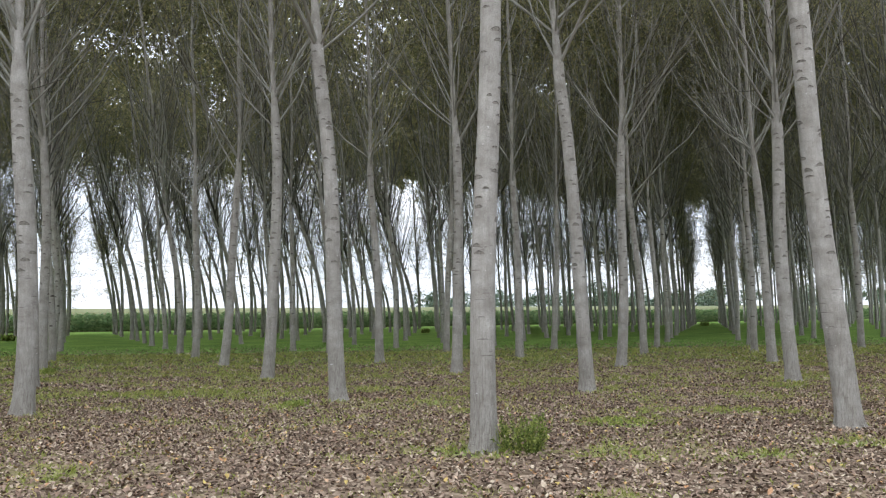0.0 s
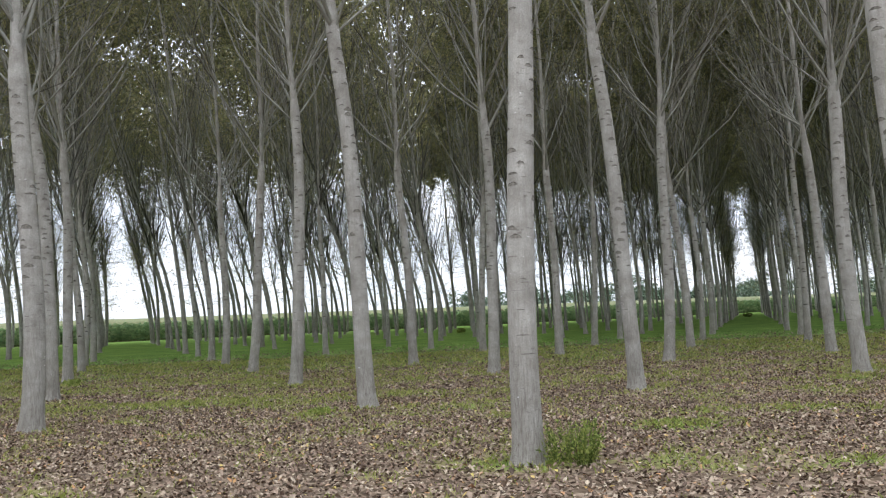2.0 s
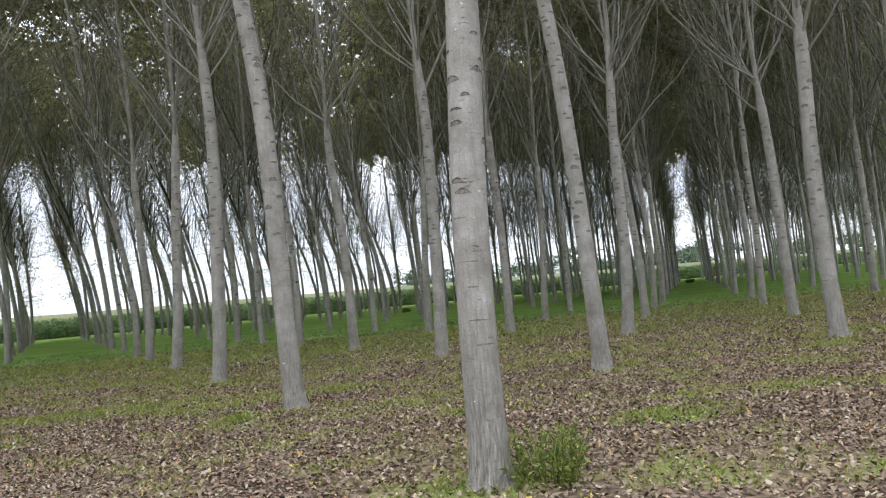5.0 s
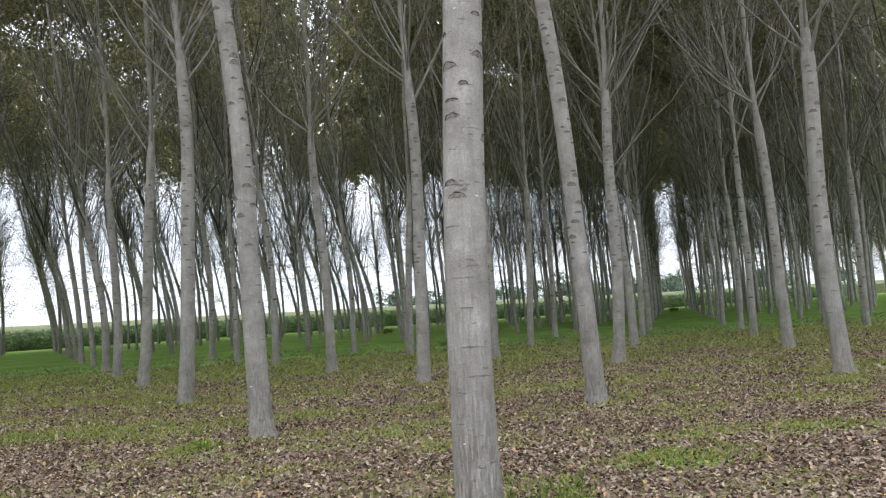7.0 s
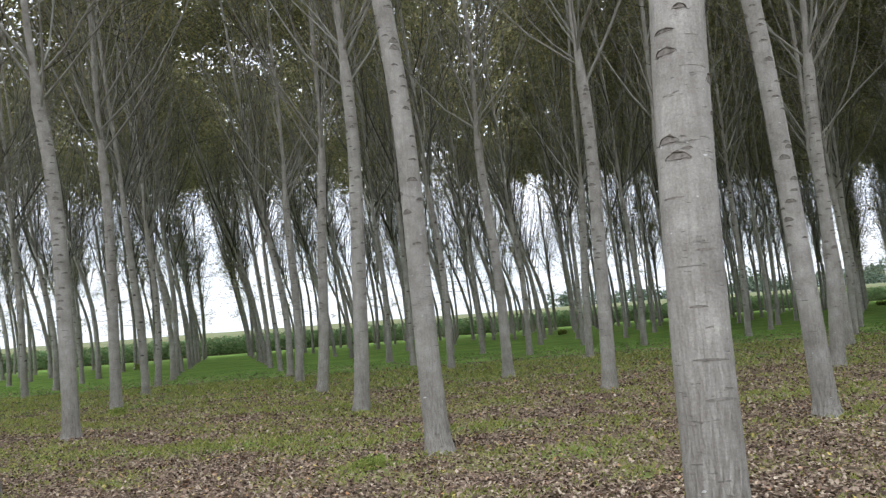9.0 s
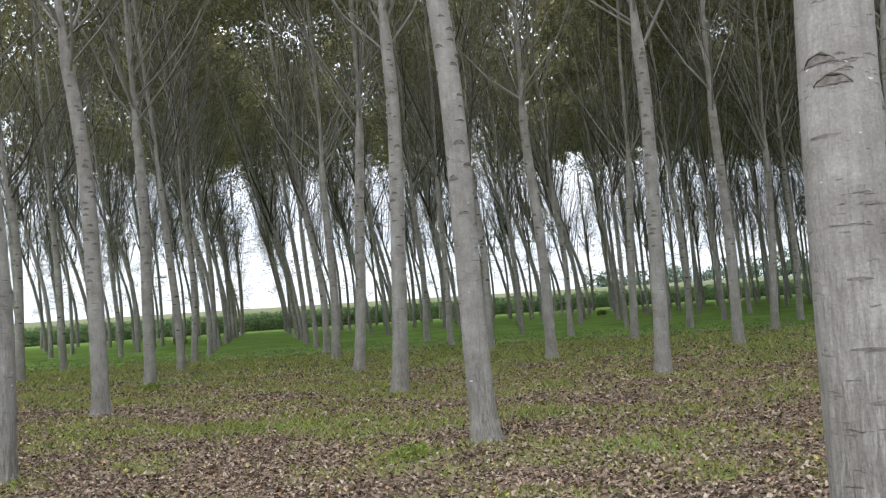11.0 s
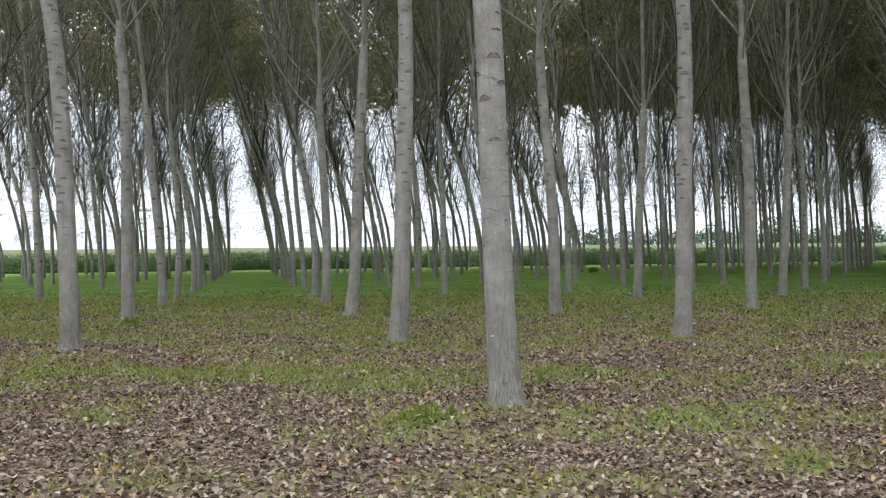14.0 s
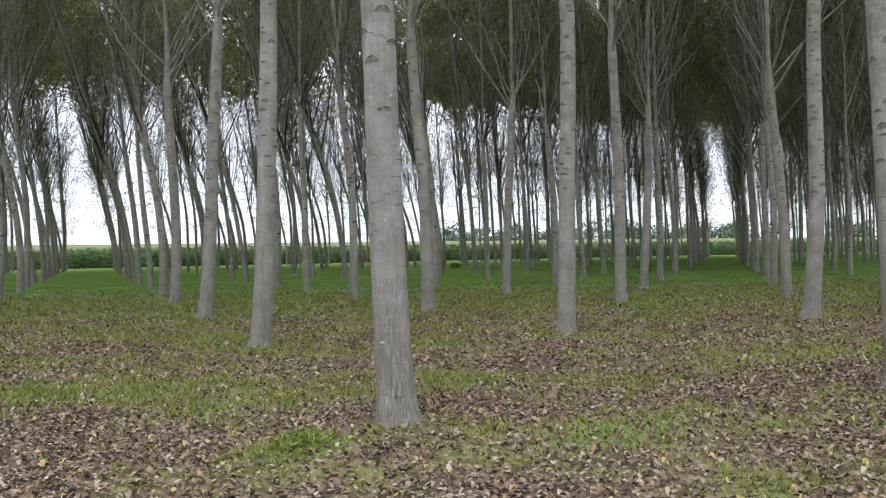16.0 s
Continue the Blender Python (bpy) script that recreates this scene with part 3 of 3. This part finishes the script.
# thin grass gathers round the feet of the front trees
PATCHES += tuple((x, y - 0.1, 0.5, 0.4, 0.4) for x, y in ((1.28, 8.77), (-0.83, 14.46), (4.14, 15.48), (6.37, 10.02), (-3.03, 19.92), (1.89, 21.05), (9.21, 16.92), (-5.88, 13.07)))


def grass_cover(x, y):
    """How much of the ground is grass, 0 to 1: turf in the depth of the plantation, tufts and strips among the leaves in front."""
    g = 0.29 + 0.22 * min(max((y - 9.5) / 6.5, 0.0), 1.0) + 0.45 * noise.noise((x * 0.45, y * 0.75, 3.1)) + 0.45 * noise.noise((x * 1.6, y * 2.2, 8.7))
    far = min(max((y - 0.12 * x - 20.0) / 22.0, 0.0), 1.0)
    g = g + 0.75 * far
    for px, py, rx, ry, k in PATCHES:
        d = ((x - px) / rx) ** 2 + ((y - py) / ry) ** 2
        if d < 4:
            g += k * math.exp(-1.5 * d)
    return min(max(g, 0.0), 1.0)


def ground_height(x, y):
    return 0.03 * noise.noise((x * 0.5, y * 0.5, 0.0)) + 0.012 * noise.noise((x * 2.1, y * 2.1, 5.0))


def spaced(near_low, near_high, step, low, high):
    v = list(np.arange(near_low, near_high, step))
    d, a = step, near_high
    while a < high:
        v.append(a)
        d *= 1.25
        a += d
    v.append(high)
    d, a = step, near_low - step
    while a > low:
        v.insert(0, a)
        d *= 1.25
        a -= d
    v.insert(0, low)
    return np.array(v)


gx, gy = spaced(-16, 20, 0.3, -2500, 2500), spaced(4, 42, 0.3, -2500, 2500)
gv, cover = [], []
for y in gy:
    for x in gx:
        gv.append((x, y, ground_height(x, y)))
        cover.append(grass_cover(x, y))
nx, ny = len(gx), len(gy)
ii = np.arange(nx * ny).reshape(ny, nx)
gq = np.stack([ii[:-1, :-1], ii[:-1, 1:], ii[1:, 1:], ii[1:, :-1]], -1).reshape(-1, 4)
gm = mesh_of("ground", gv, gq, GROUND)
ga = gm.attributes.new("grass_cover", "FLOAT", "POINT")
ga.data.foreach_set("value", cover)
tagged(new("ground", gm), "brown soil under fallen leaves, turning to green turf", "ground", kind="structure")


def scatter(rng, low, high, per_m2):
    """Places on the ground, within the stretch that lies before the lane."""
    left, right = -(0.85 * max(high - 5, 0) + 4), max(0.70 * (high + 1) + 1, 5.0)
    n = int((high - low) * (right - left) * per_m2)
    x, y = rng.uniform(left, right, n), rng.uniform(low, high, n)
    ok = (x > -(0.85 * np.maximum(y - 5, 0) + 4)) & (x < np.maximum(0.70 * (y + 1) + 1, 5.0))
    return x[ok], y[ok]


def fallen_leaves():
    rng = np.random.default_rng(11)
    vs, fs, k = [], [], 0
    for low, high, dense, grown, fine in ((-2, 5.8, 40, 1.4, False), (5.8, 9, 560, 0.86, True), (9, 12, 1020, 0.8, True), (12, 17, 1050, 0.74, True), (17, 26, 470, 1.0, False), (26, 36, 190, 1.3, False), (36, 41, 40, 1.4, False)):
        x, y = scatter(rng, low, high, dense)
        g = np.array([grass_cover(a, b) for a, b in zip(x, y)])
        ok = rng.random(len(x)) < 1.0 - 0.66 * g
        x, y, g = x[ok], y[ok], g[ok]
        z = np.array([ground_height(a, b) for a, b in zip(x, y)])
        n = len(x)
        s = rng.uniform(0.030, 0.062, n) * grown
        az = rng.uniform(0, 6.28, n)
        wide = rng.uniform(0.8, 1.2, n)
        fold, curl, tilt = rng.uniform(-0.1, 0.6, n), rng.uniform(-0.4, 0.9, n), rng.normal(0, 0.42, n)
        # outline of a poplar leaf: broad near its stalk, pointed at its tip
        out = np.array([(0, 0), (0.45, 0.22), (0.36, 0.62), (0, 1.0), (-0.36, 0.62), (-0.45, 0.22)] if fine else [(0, 0), (0.46, 0.42), (0, 1.0), (-0.46, 0.42)])
        lx = out[None, :, 0] * wide[:, None]
        ly = out[None, :, 1] - 0.4
        lz = np.abs(lx) * fold[:, None] * 2 + curl[:, None] * ly ** 2 + tilt[:, None] * ly
        lx, ly, lz = lx * s[:, None], ly * s[:, None], lz * s[:, None]
        lz = lz - lz.min(1, keepdims=True) + 0.003 + rng.uniform(0, 0.025, n)[:, None]
        c, d = np.cos(az)[:, None], np.sin(az)[:, None]
        v = np.stack([x[:, None] + lx * c - ly * d, y[:, None] + lx * d + ly * c, z[:, None] + lz], -1).reshape(-1, 3)
        b = np.arange(n)[:, None] * len(out) + k
        fs.append(np.concatenate([b + np.array([0, 1, 2, 3]), b + np.array([3, 4, 5, 0])]) if fine else b + np.array([0, 1, 2, 3]))
        vs.append(v)
        k += len(v)
    tagged(new("fallen_leaves", mesh_of("fallen_leaves", np.concatenate(vs), np.concatenate(fs), LITTER, False)), "dry brown poplar leaves strewn thick over the soil", "leaf litter", kind="stuff")


def grass(name, mat, seed, zones, label):
    rng = np.random.default_rng(seed)
    vs, fs, k = [], [], 0
    for low, high, dense, tall in zones:
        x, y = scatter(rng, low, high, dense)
        g = np.array([grass_cover(a, b) for a, b in zip(x, y)])
        ok = rng.random(len(x)) < np.clip((g - 0.25) * 1.3, 0.06, 1)
        x, y, g = x[ok], y[ok], g[ok]
        z = np.array([ground_height(a, b) for a, b in zip(x, y)])
        n, per = len(x), 3
        x, y, z = (np.repeat(a, per) for a in (x, y, z))
        x, y = x + rng.normal(0, 0.045, n * per), y + rng.normal(0, 0.045, n * per)
        h = rng.uniform(0.035, 0.095, n * per) * tall * np.repeat(0.7 + 0.6 * g, per)
        az, bend = rng.uniform(0, 6.28, n * per), rng.uniform(0.3, 1.1, n * per)
        w = rng.uniform(0.004, 0.009, n * per) * tall
        dx, dy = np.cos(az), np.sin(az)
        root = np.stack([x, y, z - 0.005], -1)
        mid = root + np.stack([dx * bend * h * 0.35, dy * bend * h * 0.35, h * 0.7], -1)
        tip = root + np.stack([dx * bend * h, dy * bend * h, h], -1)
        sd = np.stack([-dy, dx, dx * 0], -1) * w[:, None]
        v = np.stack([root - sd, root + sd, mid + sd * 0.8, tip, mid - sd * 0.8], 1).reshape(-1, 3)
        b = np.arange(n * per)[:, None] * 5 + k
        vs.append(v)
        fs.append(b + np.array([0, 1, 2, 3, 4]))
        k += len(v)
    tagged(new(name, mesh_of(name, np.concatenate(vs), np.concatenate(fs), mat, False)), label, "grass", kind="stuff")


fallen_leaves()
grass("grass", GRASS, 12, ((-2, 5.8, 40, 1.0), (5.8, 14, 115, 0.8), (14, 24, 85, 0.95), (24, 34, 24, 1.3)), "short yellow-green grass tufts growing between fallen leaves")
grass("turf", TURF, 13, ((24, 34, 16, 0.8), (34, 46, 8, 0.8)), "dense green turf under the far poplars")


# ---- weeds ----
def weed_clump(x, y, radius, height, stems, seed, label, broad=1.0, spread=0.7, mat=None):
    """Upright stems with small leaves all along them."""
    rng = np.random.default_rng(seed)
    thing = new("weed_clump")
    thing.location = (x, y, 0)
    tagged(thing, label, "weed")
    r, a = radius * np.sqrt(rng.random(stems)) * 0.6, rng.uniform(0, 6.28, stems)
    foot = np.stack([r * np.cos(a), r * np.sin(a), np.full(stems, -0.03)], -1)
    way = unit(np.stack([np.cos(a) * r / radius * spread, np.sin(a) * r / radius * spread, np.ones(stems)], -1) + rng.normal(0, 0.12, (stems, 3)))
    path = grow(rng, foot, way, height * rng.uniform(0.5, 1.0, stems), 4, np.full(stems, 0.05), 0.08)
    tagged(part("stalk", mesh_of("stalk", *tubes(path, np.full((stems, 1), 0.0035) * np.linspace(1, 0.5, 5), 3), mat or WEED), thing), kind="stuff")
    p, d, f = along(rng, path, 0.12, 1.0, 16)
    n = len(p)
    w = unit(d * 0.8 + rng.normal(0, 0.7, (n, 3)))
    size = rng.uniform(0.04, 0.085, n) * broad
    part("foliage", mesh_of("foliage", *blades(rng, p, w, size, size * rng.uniform(0.25, 0.4, n) * broad, 0.15), mat or WEED, False), thing)
    return thing


weed_clump(1.72, 8.66, 0.38, 0.50, 90, 51, "bushy dark green weed clump growing beside a poplar trunk", 0.9, 0.75, SHADE_WEED)
weed_clump(-1.55, 13.72, 0.27, 0.16, 60, 52, "low bright green weed among fallen leaves", 0.9)
weed_clump(-9.95, 23.1, 0.25, 0.22, 40, 53, "small weed tuft at the foot of a poplar", 1.3)
weed_clump(3.4, 10.9, 0.50, 0.10, 80, 54, "low green weed patch spread over leaf litter", 0.8)
weed_clump(2.96, 75.5, 0.45, 0.35, 40, 55, "dark low shrub in the turf between poplar rows", 3.0)
weed_clump(40.0, 98.0, 0.6, 0.5, 50, 56, "dark low shrub at the far end of a lane", 3.0)
weed_clump(-31.0, 64.0, 0.6, 0.5, 60, 57, "dark low shrub among far poplar trunks", 3.0)


# ---- the maize field beyond the plantation ----
def field_edge(x):
    return 0.40 * x + 126.0


def maize_rows():
    rng = np.random.default_rng(21)
    xs, ys = [], []
    for row in range(3):
        x = np.arange(-95, 115, 0.29)
        x = x + rng.normal(0, 0.06, len(x))
        xs.append(x)
        ys.append(field_edge(x) + row * 0.75 + rng.normal(0, 0.12, len(x)))
    x, y = np.concatenate(xs), np.concatenate(ys)
    n = len(x)
    h = rng.uniform(2.15, 2.5, n)
    foot = np.stack([x, y, np.zeros(n)], -1)
    top = foot + np.stack([rng.normal(0, 0.06, n), rng.normal(0, 0.06, n), h], -1)
    stalk = tubes(np.stack([foot, top], 1), np.tile([0.016, 0.010], (n, 1)), 3)
    per = 9
    lf = np.tile(np.linspace(0.12, 0.95, per), n) + rng.normal(0, 0.03, n * per)
    base = np.repeat(foot, per, 0) + (np.repeat(top - foot, per, 0)) * lf[:, None]
    az = np.repeat(rng.uniform(0, 6.28, n), per) + np.tile(np.arange(per) * math.pi, n) + rng.normal(0, 0.5, n * per)
    ln = rng.uniform(0.55, 0.95, n * per)
    out = np.stack([np.cos(az), np.sin(az), np.zeros(n * per)], -1)
    upz = np.array([0, 0, 1.0])
    p1 = base + out * ln[:, None] * 0.45 + upz * (ln * 0.38)[:, None]
    p2 = base + out * ln[:, None] * 0.95 + upz * (ln * 0.02)[:, None]
    sd = np.stack([-np.sin(az), np.cos(az), np.zeros(n * per)], -1)
    v = np.stack([base - sd * 0.03, base + sd * 0.03, p1 + sd * 0.05, p2, p1 - sd * 0.05], 1).reshape(-1, 3)
    k = np.arange(n * per)[:, None] * 5
    field = new("maize_plants")
    tagged(field, "tall green maize standing in rows at the field edge", "maize", kind="stuff")
    part("stalks", mesh_of("stalks", *stalk, CORN), field)
    part("leaves", mesh_of("leaves", v, k + np.array([0, 1, 2, 3, 4]), CORN, False), field)
    tp = np.repeat(top, 5, 0)
    way = unit(rng.normal(0, 0.35, (n * 5, 3)) + upz)
    part("tassels", mesh_of("tassels", *blades(rng, tp, way, rng.uniform(0.2, 0.38, n * 5), np.full(n * 5, 0.03)), TASSEL, False), field)


def maize_depth():
    """The rest of the field: an uneven sheet of leaf tips and tassels that runs on to the horizon over slightly rising land."""
    rng = np.random.default_rng(22)
    xs = np.linspace(-900, 900, 360)
    ds = np.concatenate([[2.6, 2.8], np.linspace(3.2, 40, 30), np.geomspace(45, 700, 22)])
    v = []
    for d in ds:
        for x in xs:
            z = 2.2 + 4.6 * (1 - math.exp(-d / 150.0)) + 0.10 * noise.noise((x * 0.6, d * 0.6, 1.0)) + rng.normal(0, 0.05)
            v.append((x, field_edge(x) + d, 0.0 if d == ds[0] else z))
    nx, ny = len(xs), len(ds)
    ii = np.arange(nx * ny).reshape(ny, nx)
    q = np.stack([ii[:-1, :-1], ii[:-1, 1:], ii[1:, 1:], ii[1:, :-1]], -1).reshape(-1, 4)
    m, n, l, b = material("maize_canopy")
    co = n.new("ShaderNodeTexCoord")
    t = noise_node(n, l, co.outputs["Object"], 2.5, 6, 0.75)
    r = ramp_node(n, [(0.3, (0.055, 0.07, 0.03)), (0.5, (0.105, 0.115, 0.05)), (0.7, (0.17, 0.165, 0.08))])
    l.new(t.outputs["Fac"], r.inputs["Fac"])
    l.new(r.outputs["Color"], b.inputs["Base Color"])
    b.inputs["Roughness"].default_value = 0.9
    tagged(new("maize_field", mesh_of("maize_field", v, q, m, False)), "wide maize field with straw-coloured tassels reaching the horizon", "maize field", kind="stuff")


maize_rows()
maize_depth()


# ---- far trees behind the field ----
def far_tree(x, y, z, height, width, seed):
    rng = np.random.default_rng(seed)
    tree = new("distant_tree")
    tree.location = (x, y, z)
    tagged(tree, "broad green tree far off behind the maize field", "tree", "distant trees")
    hs = np.linspace(0, height * 0.6, 5)
    part("trunk", mesh_of("trunk", *tubes(np.stack([hs * 0.03, hs * 0, hs], -1)[None], np.linspace(0.35, 0.12, 5)[None], 7), BRANCH), tree)
    n = 900
    lobes = rng.normal(0, 1, (9, 3)) * np.array([width * 0.26, width * 0.26, height * 0.17]) + np.array([0, 0, height * 0.58])
    pick = rng.integers(9, size=n)
    p = lobes[pick] + unit(rng.normal(0, 1, (n, 3))) * rng.uniform(0.5, 1.0, (n, 1)) * np.array([width * 0.26, width * 0.26, height * 0.18])
    p[:, 2] = np.maximum(p[:, 2], 0.5)
    size = rng.uniform(0.5, 1.1, n) * height / 12
    part("crown", mesh_of("crown", *blades(rng, p, unit(rng.normal(0, 1, (n, 3))), size, size * 0.9), FAR, False), tree)
    return tree


rng = np.random.default_rng(31)
for i in range(24):
    far_tree(18 + 11 * i + rng.uniform(-4, 4), rng.uniform(520, 620), 0, rng.uniform(15, 23), rng.uniform(16, 28), 100 + i)
for x, y, h, w in ((105, 250, 9, 10), (138, 250, 12, 12), (150, 262, 11, 12), (163, 255, 12, 13)):
    far_tree(x, y, 0, h, w, int(x))
